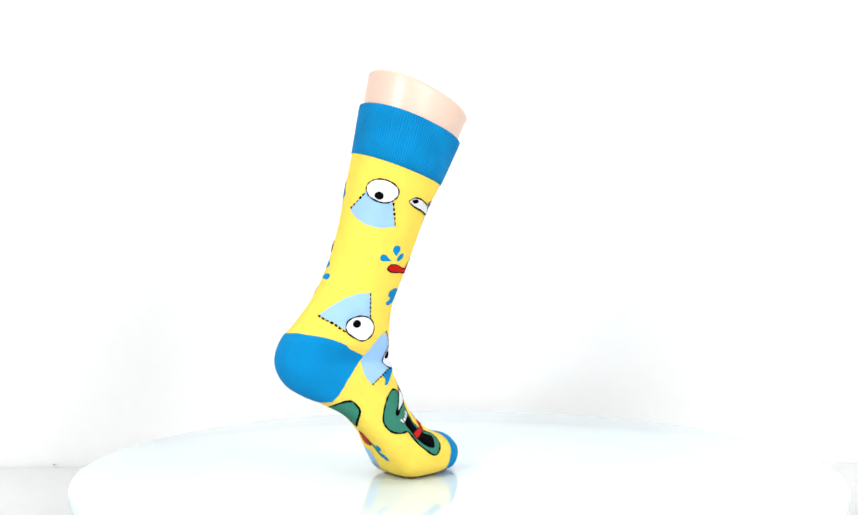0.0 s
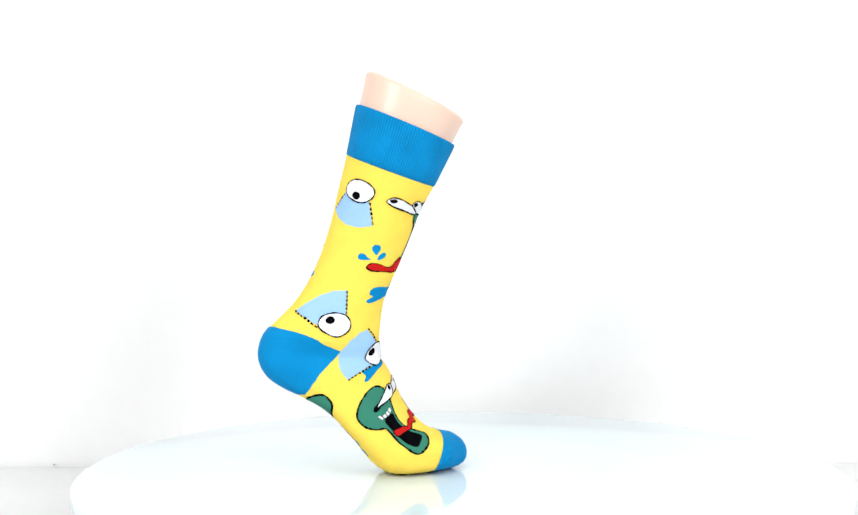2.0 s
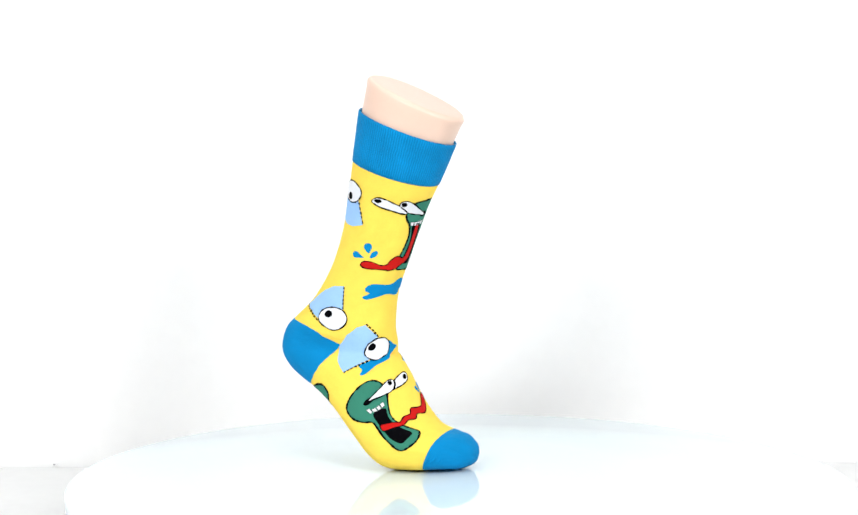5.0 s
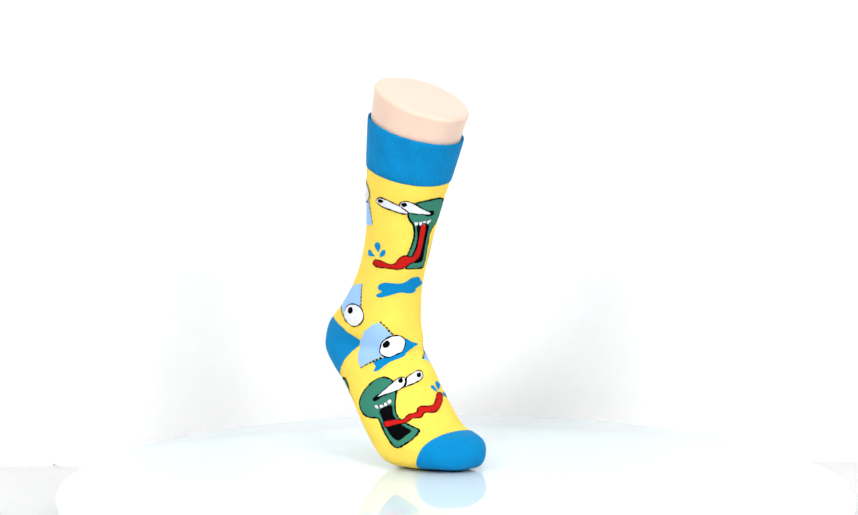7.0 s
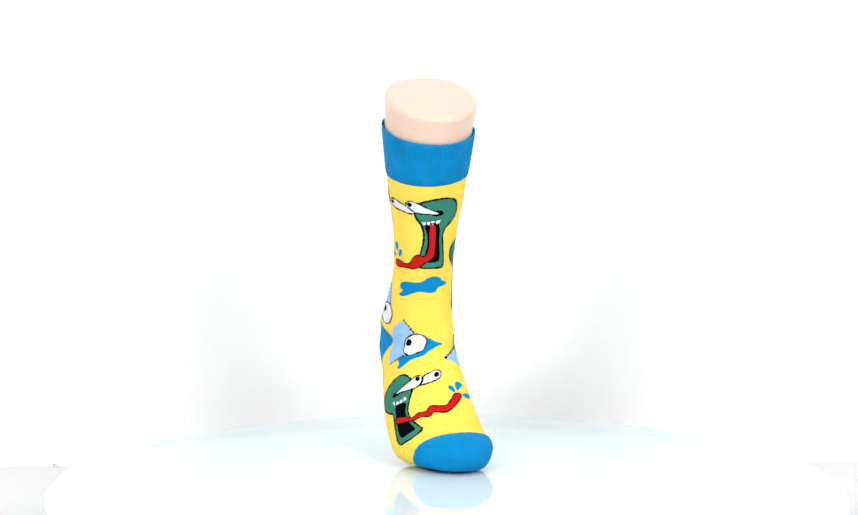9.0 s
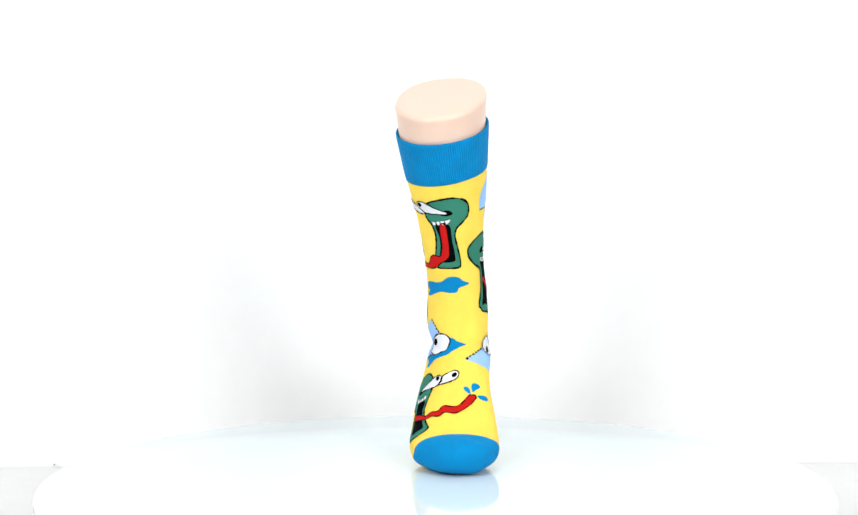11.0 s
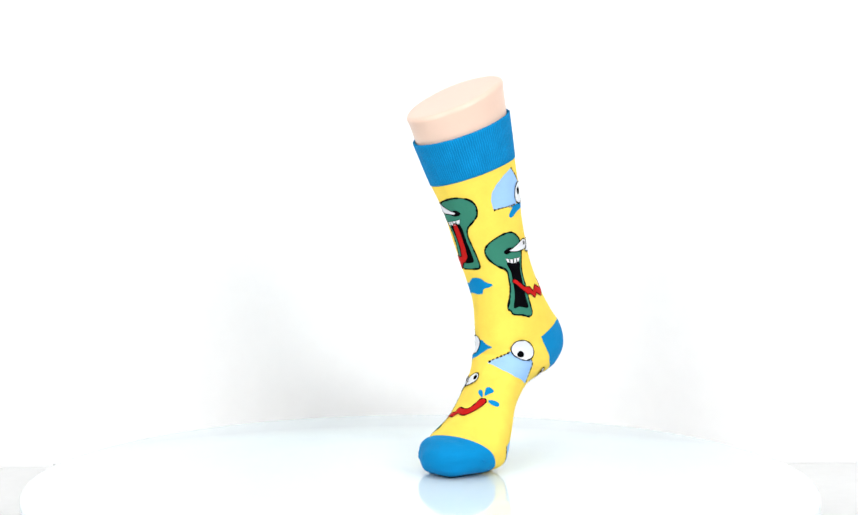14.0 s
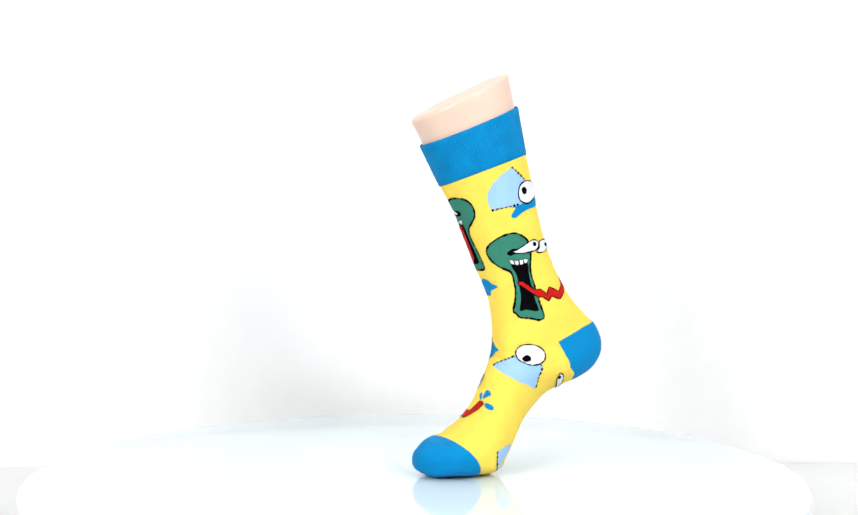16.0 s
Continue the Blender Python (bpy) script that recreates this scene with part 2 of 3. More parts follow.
def tube(name, us, lift, mat, parent, n=120, cap=0.0, label=""):
    """A tube of the sock through the stations us; us may be one row of stations for each angle."""
    us, lift = np.asarray(us, float), np.asarray(lift, float)
    deg = np.linspace(0, 360, n + 1)
    U = np.repeat(us[:, None], n + 1, 1) if us.ndim == 1 else us
    H = np.repeat(lift[:, None], n + 1, 1) if lift.ndim == 1 else np.full(U.shape, float(lift))
    A = np.repeat(deg[None], len(U), 0)
    v = surface(U.ravel(), A.ravel(), H.ravel())
    uv = chart(U.ravel(), A.ravel())
    m = n + 1
    faces = [(k * m + i, (k + 1) * m + i, (k + 1) * m + i + 1, k * m + i + 1) for k in range(len(U) - 1) for i in range(n)]
    if cap:                                   # a domed end
        base = (len(U) - 1) * m
        end, before = v[base:base + m].copy(), v[base - m:base]
        mid = end[:-1].mean(0)
        way = mid - before[:-1].mean(0)
        way /= np.linalg.norm(way)
        a0 = 0.75                             # the dome goes on at the slope at which the tube closes
        for a in np.linspace(a0, math.pi / 2, 9)[1:-1]:
            rise = (math.sin(a) - math.sin(a0)) / (1 - math.sin(a0))
            v = np.vstack([v, mid + (end - mid) * math.cos(a) / math.cos(a0) + way * cap * rise])
            uv = np.vstack([uv, uv[base:base + m] + (0, 3 * a)])
            k = len(v) // m - 2
            faces += [(k * m + i, (k + 1) * m + i, (k + 1) * m + i + 1, k * m + i + 1) for i in range(n)]
        base = len(v) - m
        v, uv = np.vstack([v, mid + way * cap]), np.vstack([uv, uv[-1]])
        faces += [(base + i, len(v) - 1, base + i + 1) for i in range(n)]
    ob = raw(name, v, faces, mat, parent, label, uvs=uv)
    return ob


# ---------------------------------------------------------------- mannequin foot (one plain shape)
def leg_stub():
    """The plastic leg: inside the sock, then on to the cut top with its rounded rim."""
    n, rows = 96, []
    deg = np.linspace(0, 360, n + 1)[:-1]
    for u in np.arange(LAST - 0.5, 0.9, -0.5):
        rows.append(surface(np.full(n, u), deg, np.full(n, -0.0016)))
    low = surface(np.full(n, 1.0), deg, np.full(n, -0.0016))
    top = surface(np.full(n, 0.0), deg, np.full(n, -0.0030))
    ch, sh = math.cos(HEADING), math.sin(HEADING)
    rise = np.array([TOP_X * ch, TOP_X * sh, TOP_Z])
    mid = top.mean(0)
    for k in (0.5, 1.0):
        rows.append(low + (top - low) * k)
    crown = mid + rise + (top - mid) * TOP_SCALE
    crown[:, 2] -= 0.08 * ((crown - mid) @ np.array([ch, sh, 0]))
    centre = crown.mean(0)
    up = rise / np.linalg.norm(rise)
    rows += [top + (crown - top) * k for k in (0.3, 0.5, 0.65)]
    edge = 0.005
    rim = np.linalg.norm(crown - centre, axis=1, keepdims=True)
    for a in np.linspace(0, math.pi / 2, 7):
        rows.append(centre + (crown - centre) * (1 - edge / rim * (1 - math.cos(a))) + up * edge * (math.sin(a) - 1))
    rows += [centre + (crown - centre) * k for k in (0.75, 0.5, 0.25)]
    verts = np.vstack(rows)
    faces = [(k * n + i, (k + 1) * n + i, (k + 1) * n + (i + 1) % n, k * n + (i + 1) % n)
             for k in range(len(rows) - 1) for i in range(n)]
    faces += [tuple(range(n)), tuple((len(rows) - 1) * n + n - 1 - i for i in range(n))]
    ob = raw("mannequin_foot", verts, faces, SKIN)
    bm = bmesh.new()
    bm.from_mesh(ob.data)
    bmesh.ops.recalc_face_normals(bm, faces=bm.faces)
    bm.to_mesh(ob.data), bm.free()
    return ob


mannequin_foot = tagged(leg_stub(), "pale beige plastic display foot standing tiptoe on a turntable", "mannequin")

# ---------------------------------------------------------------- sock
sock = tagged(new("sock"), "yellow patterned sock with blue cuff and heel on a display foot", "sock")
tube("body", np.arange(0.9, LAST - 0.9, 0.05), 0.0, YELLOW, sock, 216)
rim = [(0.3, -0.0026), (0.05, -0.0026), (-0.02, -0.0016), (-0.035, -0.0004), (-0.02, 0.0006), (0.05, 0.0009)]
steps = np.arange(0.12, 0.99, 0.08)
us = np.array([a for a, _ in rim] + list(steps) + [1.0, 1.005])
hs = [h for _, h in rim] + [0.0009] * len(steps) + [0.0007, 0.0]
turn = np.radians(np.linspace(0, 360, 241))
hem = 0.028 * (1 - np.cos(turn)) + 0.01 * np.sin(turn)      # the hem dips towards the heel
cuff_rows = us[:, None] + 0.058 * np.clip(1 - us, 0, 1.04)[:, None] + np.clip(us, 0, 1)[:, None] * hem[None]
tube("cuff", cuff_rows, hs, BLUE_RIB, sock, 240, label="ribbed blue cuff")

# the print: patches of other yarn, drawn as outlines of (station, degrees round the sock)
def spline(pts, sharp=False, step=3):
    """A closed outline through the points, rounded unless sharp."""
    p = np.asarray(pts, float)
    a, b, c, d = np.roll(p, 1, 0), p, np.roll(p, -1, 0), np.roll(p, -2, 0)
    out = []
    for f in np.arange(step) / step:
        if sharp:
            out.append(b + (c - b) * f)
        else:
            out.append(0.5 * (2 * b + (c - a) * f + (2 * a - 5 * b + 4 * c - d) * f ** 2 + (3 * b - a - 3 * c + d) * f ** 3))
    return np.stack(out, 1).reshape(-1, 2)


def swell(pts, k):
    """An outline grown or shrunk about its middle."""
    p = np.asarray(pts, float)
    return p.mean(0) + (p - p.mean(0)) * k


def scales(p):
    """Metres for one station and for one degree, near the middle of an outline."""
    u, d = p.mean(0)
    q = skin(np.array([u - 0.1, u + 0.1, u, u]), np.array([d, d, d - 2, d + 2]))
    return np.linalg.norm(q[1] - q[0]) / 0.2, np.linalg.norm(q[3] - q[2]) / 4


def patch(name, mat, lift, pts, parent=None, sharp=False, label="", step=3, grid=0.0018):
    """A filled patch of yarn on the sock."""
    p = spline(pts, sharp, step)
    su, sd = scales(p)
    flat = p * (su, sd)
    lo, hi = flat.min(0), flat.max(0)
    inner = [Vector((x, y)) for x in np.arange(lo[0] + grid / 2, hi[0], grid) for y in np.arange(lo[1] + grid / 2, hi[1], grid)]
    n = len(flat)
    got = geometry.delaunay_2d_cdt([Vector(v) for v in flat] + inner, [], [list(range(n))], 1, 1e-6)
    co = np.array([tuple(v) for v in got[0]])
    u, d = co[:, 0] / su, co[:, 1] / sd
    me = surface(u, d, np.full(len(u), 0.65 * lift))
    return raw(name, me, [tuple(reversed(f)) for f in got[2]], mat, parent or sock, label, uvs=chart(u, d))


def line(name, p, lift, width, parent, closed=True, mat=None):
    """A drawn line of stitches along chart points, a little uneven."""
    p, lift = np.asarray(p, float), 0.65 * lift
    a = surface(p[:, 0], p[:, 1], np.full(len(p), lift))
    n = surface(p[:, 0], p[:, 1], np.full(len(p), lift + 0.001)) - a
    t = np.roll(a, -1, 0) - np.roll(a, 1, 0) if closed else np.gradient(a, axis=0)
    side = np.cross(n, t)
    side /= np.linalg.norm(side, axis=1, keepdims=True) + 1e-12
    w = width * (0.5 + np.random.uniform(-0.26, 0.26, (len(p), 1)))
    m = len(p)
    v = np.vstack([a - side * w, a + side * w * 0.8])
    faces = [(i, (i + 1) % m, m + (i + 1) % m, m + i) for i in range(m if closed else m - 1)]
    return raw(name, v, faces, mat or BLACK_YARN, parent, uvs=np.vstack([chart(p[:, 0], p[:, 1])] * 2))


LATEST = {"count": 1}


def green_patch(pts):
    LATEST["face"] = patch("green_patch", GREEN, 0.0004, pts, label="green knitted patch with a black outline")
    line("black_outline", spline(pts, step=6), 0.00055, 0.0021, LATEST["face"])


def dark_patch(pts):
    patch("dark_patch", BLACK_YARN, 0.0006, pts, LATEST["face"], label="black knitted field")


def dark_fleck(pts):
    patch("dark_fleck", BLACK_YARN, 0.0007, pts, LATEST["face"])


def tooth(pts):
    ob = patch("white_fleck", WHITE_YARN, 0.0008, pts, LATEST["face"], sharp=True, label="small white knitted fleck")
    line("black_outline", spline(pts, True), 0.00095, 0.0005, ob)


def red_squiggle(pts, sharp=False):
    ob = patch("red_squiggle", RED, 0.0008, pts, sharp=sharp, label="wavy red knitted stripe")
    line("black_outline", spline(pts, sharp), 0.0009, 0.0013, ob)


def white_oval(pts):
    """Ovals overlap: each lies a hair above the one before, over again after every third."""
    k = LATEST["count"] = (LATEST.get("count", 0) + 1) % 3
    LATEST["lift"] = 0.0010 + 0.0003 * k
    pts = swell(pts, 0.96)
    LATEST["oval"] = patch("white_oval", WHITE_YARN, LATEST["lift"], pts, grid=0.0015, label="white knitted oval with a black outline")
    line("black_outline", spline(pts, step=4), LATEST["lift"] + 0.0002, 0.0014, LATEST["oval"])


def black_dot(pts):
    patch("black_dot", BLACK_YARN, LATEST["lift"] + 0.0003, swell(pts, 1.15), LATEST["oval"], grid=0.0012)


def pale_fan(pts):
    LATEST["fan"] = patch("pale_fan", PALE, 0.0004, pts, sharp=True, label="pale blue knitted fan")


def dashes(ends):
    """A dashed black edge of the latest fan."""
    p = np.array(ends)
    run = np.concatenate([[0], np.cumsum(np.linalg.norm(np.diff(surface(p[:, 0], p[:, 1]), axis=0), axis=1))])
    n = max(3, round(run[-1] / 0.0046))
    for k in range(n):
        f = (k + np.linspace(0.08, 0.74, 4)) / n * run[-1]
        line("dash", np.stack([np.interp(f, run, p[:, 0]), np.interp(f, run, p[:, 1])], 1), 0.0007, 0.0021, LATEST["fan"], False)


def blue_splash(pts):
    patch("blue_splash", BLUE, 0.0005, pts, label="blue knitted splash")


def blue_drop(pts):
    patch("blue_drop", BLUE, 0.0005, pts, label="small blue knitted drop", grid=0.0015)


green_patch([(1.72, 329.9), (1.60, 348.2), (1.60, 369.2), (1.82, 386.6), (2.15, 395.2), (2.51, 394.4), (2.71, 385.6), (2.86, 375.0), (3.09, 370.8), (3.45, 373.9), (3.80, 377.1), (4.07, 376.8), (4.10, 368.5), (4.01, 346.2), (3.93, 332.7), (3.75, 326.4), (3.42, 332.2), (3.09, 335.9), (2.81, 335.7), (2.52, 331.1), (2.31, 324.0), (2.07, 321.8)])
dark_patch([(2.56, 338.4), (2.66, 361.8), (3.23, 365.1), (3.76, 368.6), (3.87, 363.3), (3.79, 342.7), (3.62, 338.3), (3.30, 342.8), (2.94, 342.4)])
red_squiggle([(2.59, 345.6), (2.64, 355.9), (3.20, 358.7), (3.62, 358.1), (3.76, 351.0), (3.80, 340.7), (3.90, 330.6), (3.92, 317.1), (3.89, 314.1), (3.84, 298.5), (3.81, 281.6), (3.71, 272.3), (3.60, 276.6), (3.62, 290.1), (3.72, 303.3), (3.71, 312.6), (3.63, 314.7), (3.51, 322.1), (3.52, 330.2), (3.59, 339.3), (3.44, 344.1), (3.13, 345.5)])
tooth([(2.42, 332.1), (2.45, 339.2), (2.56, 339.3), (2.57, 334.7)])
tooth([(2.45, 340.1), (2.46, 346.3), (2.60, 346.5), (2.59, 342.0)])
tooth([(2.46, 347.2), (2.47, 353.6), (2.61, 354.0), (2.61, 349.3)])
tooth([(2.48, 354.6), (2.48, 364.9), (2.60, 362.5), (2.63, 356.8)])
dark_fleck([(2.20, 347.8), (2.11, 356.5), (2.16, 364.7), (2.29, 369.0), (2.34, 363.5), (2.31, 353.3)])
white_oval([(1.79, 267.8), (1.65, 274.7), (1.64, 285.9), (1.73, 299.0), (1.85, 310.1), (2.07, 322.8), (2.12, 316.5), (2.02, 299.3), (1.95, 282.6), (1.87, 271.8)])
black_dot([(1.74, 273.3), (1.70, 279.4), (1.76, 282.6), (1.82, 278.1), (1.80, 274.5)])
white_oval([(1.79, 306.7), (1.64, 309.8), (1.60, 317.7), (1.72, 329.7), (1.97, 343.1), (2.19, 359.0), (2.28, 359.9), (2.20, 344.6), (2.14, 331.3), (2.04, 318.7), (1.93, 309.4)])
black_dot([(1.73, 310.7), (1.68, 314.7), (1.77, 318.0), (1.84, 314.9), (1.82, 311.6)])
green_patch([(3.65, 32.9), (3.50, 40.3), (3.40, 52.7), (3.33, 66.1), (3.31, 82.8), (3.41, 94.4), (3.56, 101.1), (3.75, 99.9), (3.94, 97.6), (4.29, 88.7), (4.63, 84.1), (5.07, 81.4), (5.42, 79.8), (5.79, 79.6), (5.93, 77.3), (5.97, 71.7), (5.85, 62.9), (5.75, 50.4), (5.63, 47.0), (5.52, 43.3), (5.26, 48.3), (4.94, 53.5), (4.68, 55.8), (4.45, 58.1), (4.32, 56.0), (4.18, 46.2), (4.01, 38.8), (3.86, 34.2)])
dark_patch([(4.11, 63.4), (4.12, 87.3), (4.45, 82.3), (4.89, 77.6), (5.29, 75.2), (5.64, 74.5), (5.55, 60.3), (5.55, 51.9), (5.20, 57.4), (4.78, 61.0), (4.42, 64.1)])
red_squiggle([(4.67, 61.5), (4.68, 68.3), (4.83, 74.8), (4.97, 81.0), (4.95, 89.4), (5.12, 94.4), (4.88, 104.6), (4.95, 111.8), (5.02, 118.7), (4.73, 139.1), (4.40, 153.0), (4.60, 150.0), (4.80, 150.0), (5.18, 121.8), (5.32, 112.4), (5.20, 101.3), (5.36, 93.5), (5.20, 86.1), (5.23, 80.8), (5.08, 74.2), (4.87, 64.7), (4.78, 60.3)], sharp=True)
tooth([(3.98, 62.7), (4.02, 68.3), (4.14, 67.7), (4.11, 63.4)])
tooth([(4.03, 69.8), (4.04, 75.4), (4.17, 73.6), (4.16, 68.9)])
tooth([(4.03, 77.3), (4.02, 83.4), (4.16, 80.4), (4.17, 75.2)])
tooth([(4.02, 84.2), (4.02, 90.6), (4.12, 87.3), (4.15, 82.4)])
dark_fleck([(3.80, 62.6), (3.71, 71.7), (3.73, 79.7), (3.83, 77.8), (3.86, 71.4), (3.88, 66.2)])
white_oval([(3.56, 123.0), (3.47, 141.8), (3.50, 153.0), (3.60, 156.0), (3.76, 138.2), (3.86, 119.5), (3.83, 109.4), (3.71, 118.4)])
black_dot([(3.58, 141.0), (3.53, 157.9), (3.60, 157.0), (3.65, 139.6)])
white_oval([(3.79, 69.4), (3.73, 79.7), (3.63, 92.9), (3.54, 104.3), (3.51, 114.0), (3.56, 120.1), (3.69, 117.9), (3.79, 109.4), (3.84, 95.2), (3.85, 81.7)])
black_dot([(3.59, 108.6), (3.59, 113.1), (3.66, 112.6), (3.67, 107.8)])
green_patch([(13.25, 251.4), (12.89, 261.9), (12.52, 277.3), (12.27, 291.1), (12.20, 302.8), (12.40, 311.5), (12.72, 315.7), (13.09, 316.0), (13.71, 311.1), (14.21, 308.6), (14.76, 311.3), (15.24, 315.5), (15.76, 320.3), (16.15, 322.7), (16.43, 315.1), (16.60, 301.2), (16.52, 285.5), (16.35, 274.7), (16.01, 274.2), (15.38, 279.8), (14.76, 281.6), (14.27, 281.5), (14.00, 278.7), (13.83, 265.3), (13.58, 252.8)])
dark_patch([(13.70, 286.9), (13.73, 305.3), (14.22, 304.3), (14.76, 307.0), (15.40, 311.2), (15.95, 313.6), (16.05, 299.7), (16.04, 288.6), (15.65, 286.2), (14.92, 287.8), (14.20, 286.6)])
red_squiggle([(14.45, 286.4), (14.35, 289.4), (14.57, 303.9), (14.90, 314.5), (14.78, 323.5), (14.90, 334.6), (14.63, 340.3), (14.82, 351.4), (14.89, 361.3), (14.64, 369.6), (14.36, 376.1), (14.33, 384.6), (14.51, 389.0), (14.88, 379.8), (15.21, 367.8), (15.35, 357.1), (15.16, 344.4), (15.37, 336.7), (15.15, 326.2), (15.21, 315.8), (14.92, 301.1), (14.73, 287.9)])
tooth([(13.45, 279.9), (13.44, 284.9), (13.62, 287.4), (13.65, 283.2)])
tooth([(13.52, 287.2), (13.50, 292.9), (13.66, 294.6), (13.67, 289.0)])
tooth([(13.50, 294.7), (13.47, 299.1), (13.66, 300.7), (13.67, 295.4)])
tooth([(13.47, 300.8), (13.40, 306.0), (13.61, 306.7), (13.65, 301.6)])
dark_fleck([(13.15, 280.4), (13.02, 287.2), (12.99, 293.5), (13.17, 294.0), (13.26, 287.2), (13.26, 281.5)])
white_oval([(12.63, 332.4), (12.50, 342.2), (12.45, 353.5), (12.64, 360.1), (12.94, 358.8), (13.09, 351.9), (13.12, 338.7), (13.10, 329.2), (13.10, 325.2), (12.89, 330.9)])
black_dot([(12.64, 350.1), (12.64, 355.0), (12.82, 355.6), (12.88, 352.3), (12.80, 349.1)])
white_oval([(13.15, 286.2), (12.94, 296.3), (12.71, 309.6), (12.53, 319.8), (12.49, 326.2), (12.62, 331.7), (12.91, 330.0), (13.13, 322.8), (13.15, 311.1), (13.15, 295.0)])
black_dot([(12.59, 322.5), (12.58, 326.4), (12.74, 327.0), (12.79, 323.7), (12.71, 321.8)])
pale_fan([(1.89, 208.2), (2.16, 199.2), (2.46, 187.8), (2.63, 204.2), (2.71, 221.6), (2.70, 241.5), (2.58, 260.4), (2.23, 253.2), (1.91, 246.3), (1.92, 233.9)])
dashes([(1.93, 208.0), (2.17, 199.4), (2.46, 187.8)])
dashes([(1.95, 248.6), (2.26, 255.2), (2.57, 261.2)])
white_oval([(1.79, 207.5), (1.62, 210.7), (1.49, 219.7), (1.44, 231.4), (1.48, 242.7), (1.61, 251.0), (1.80, 251.3), (1.97, 245.1), (2.04, 235.7), (2.03, 224.2), (1.96, 213.6)])
black_dot([(1.88, 222.8), (1.80, 226.1), (1.81, 231.5), (1.91, 233.0), (1.97, 229.5), (1.95, 224.7)])
pale_fan([(5.58, 247.5), (5.40, 228.1), (5.26, 201.2), (4.95, 210.6), (4.64, 225.8), (4.45, 242.9), (4.41, 260.7), (4.77, 268.2), (5.26, 276.6), (5.35, 260.3)])
dashes([(5.67, 249.5), (5.43, 229.2), (5.26, 198.7)])
dashes([(4.41, 260.7), (4.81, 268.9), (5.22, 276.0)])
white_oval([(5.54, 246.6), (5.29, 245.0), (5.15, 252.4), (5.12, 263.8), (5.22, 276.7), (5.44, 285.5), (5.68, 286.7), (5.89, 281.1), (5.97, 273.5), (5.86, 262.7), (5.72, 253.0)])
black_dot([(5.36, 253.8), (5.27, 255.8), (5.30, 261.2), (5.40, 263.9), (5.48, 261.4), (5.45, 256.3)])
pale_fan([(5.68, 308.9), (5.76, 299.6), (6.10, 290.7), (7.20, 284.0), (8.87, 284.5), (11.10, 280.3), (10.65, 298.9), (10.04, 314.3), (7.65, 308.3), (6.43, 317.4), (6.14, 327.2)])
dashes([(5.64, 309.4), (5.86, 319.1), (6.20, 327.8)])
dashes([(11.15, 280.0), (10.72, 298.6), (10.25, 312.6)])
blue_splash([(6.55, 345.5), (6.96, 357.5), (7.46, 374.4), (7.89, 361.5), (8.70, 352.9), (10.47, 344.4), (10.93, 329.7), (11.10, 319.6), (11.39, 311.2), (11.69, 300.7), (11.65, 294.7), (11.26, 300.3), (10.74, 300.0), (10.27, 313.9), (9.32, 327.6), (7.22, 337.5)])
white_oval([(8.33, 307.1), (6.89, 309.3), (6.31, 318.6), (6.17, 329.4), (6.29, 340.0), (6.68, 344.7), (7.45, 340.3), (9.59, 334.5), (10.49, 322.9), (10.16, 314.1)])
black_dot([(6.91, 312.6), (6.61, 317.2), (6.75, 319.9), (7.10, 318.1), (7.39, 314.3), (7.25, 311.9)])
pale_fan([(8.71, 44.2), (10.72, 29.3), (11.74, 10.5), (12.49, 41.0), (12.98, 71.5), (13.15, 111.8), (12.38, 94.6), (10.03, 70.4), (10.04, 58.1)])
dashes([(8.83, 43.5), (10.72, 29.3), (11.80, 11.2)])
dashes([(10.23, 71.3), (12.27, 92.9), (13.14, 112.8)])
white_oval([(8.27, 44.5), (7.39, 47.5), (7.25, 54.7), (7.49, 63.7), (8.09, 71.0), (8.99, 73.9), (9.98, 73.2), (10.79, 69.4), (10.84, 59.7), (10.02, 47.9)])
black_dot([(9.48, 51.9), (8.89, 55.0), (9.21, 58.6), (9.89, 59.4), (10.23, 56.4), (10.03, 53.1)])
pale_fan([(1.23, 104.8), (1.35, 87.3), (1.56, 72.9), (1.85, 62.5), (2.16, 58.4), (2.50, 60.0), (2.51, 81.2), (2.49, 106.2), (2.15, 105.2), (1.81, 113.8), (1.75, 121.8), (1.50, 114.2)])
dashes([(1.20, 105.3), (1.47, 113.8), (1.74, 123.3)])
dashes([(2.51, 59.8), (2.51, 81.2), (2.48, 103.4)])
blue_splash([(2.54, 86.7), (2.58, 94.8), (2.74, 87.7), (2.86, 85.4), (2.90, 91.9), (2.75, 105.0), (2.65, 121.3), (2.55, 141.7), (2.23, 159.4), (2.09, 164.4), (2.00, 150.0), (2.31, 137.3), (2.41, 116.9), (2.50, 103.2)])
white_oval([(2.09, 104.0), (1.86, 110.1), (1.75, 121.8), (1.78, 137.8), (1.90, 153.0), (2.13, 153.0), (2.36, 134.0), (2.49, 118.4), (2.43, 106.9), (2.27, 102.8)])
black_dot([(2.01, 112.1), (1.95, 117.3), (2.03, 121.0), (2.14, 118.0), (2.15, 113.3)])
pale_fan([(15.69, 99.7), (15.34, 109.7), (15.02, 128.0), (15.21, 130.8), (15.64, 123.3), (16.05, 130.4), (16.14, 130.4)])
dashes([(15.68, 99.0), (15.94, 111.6), (16.16, 134.3)])
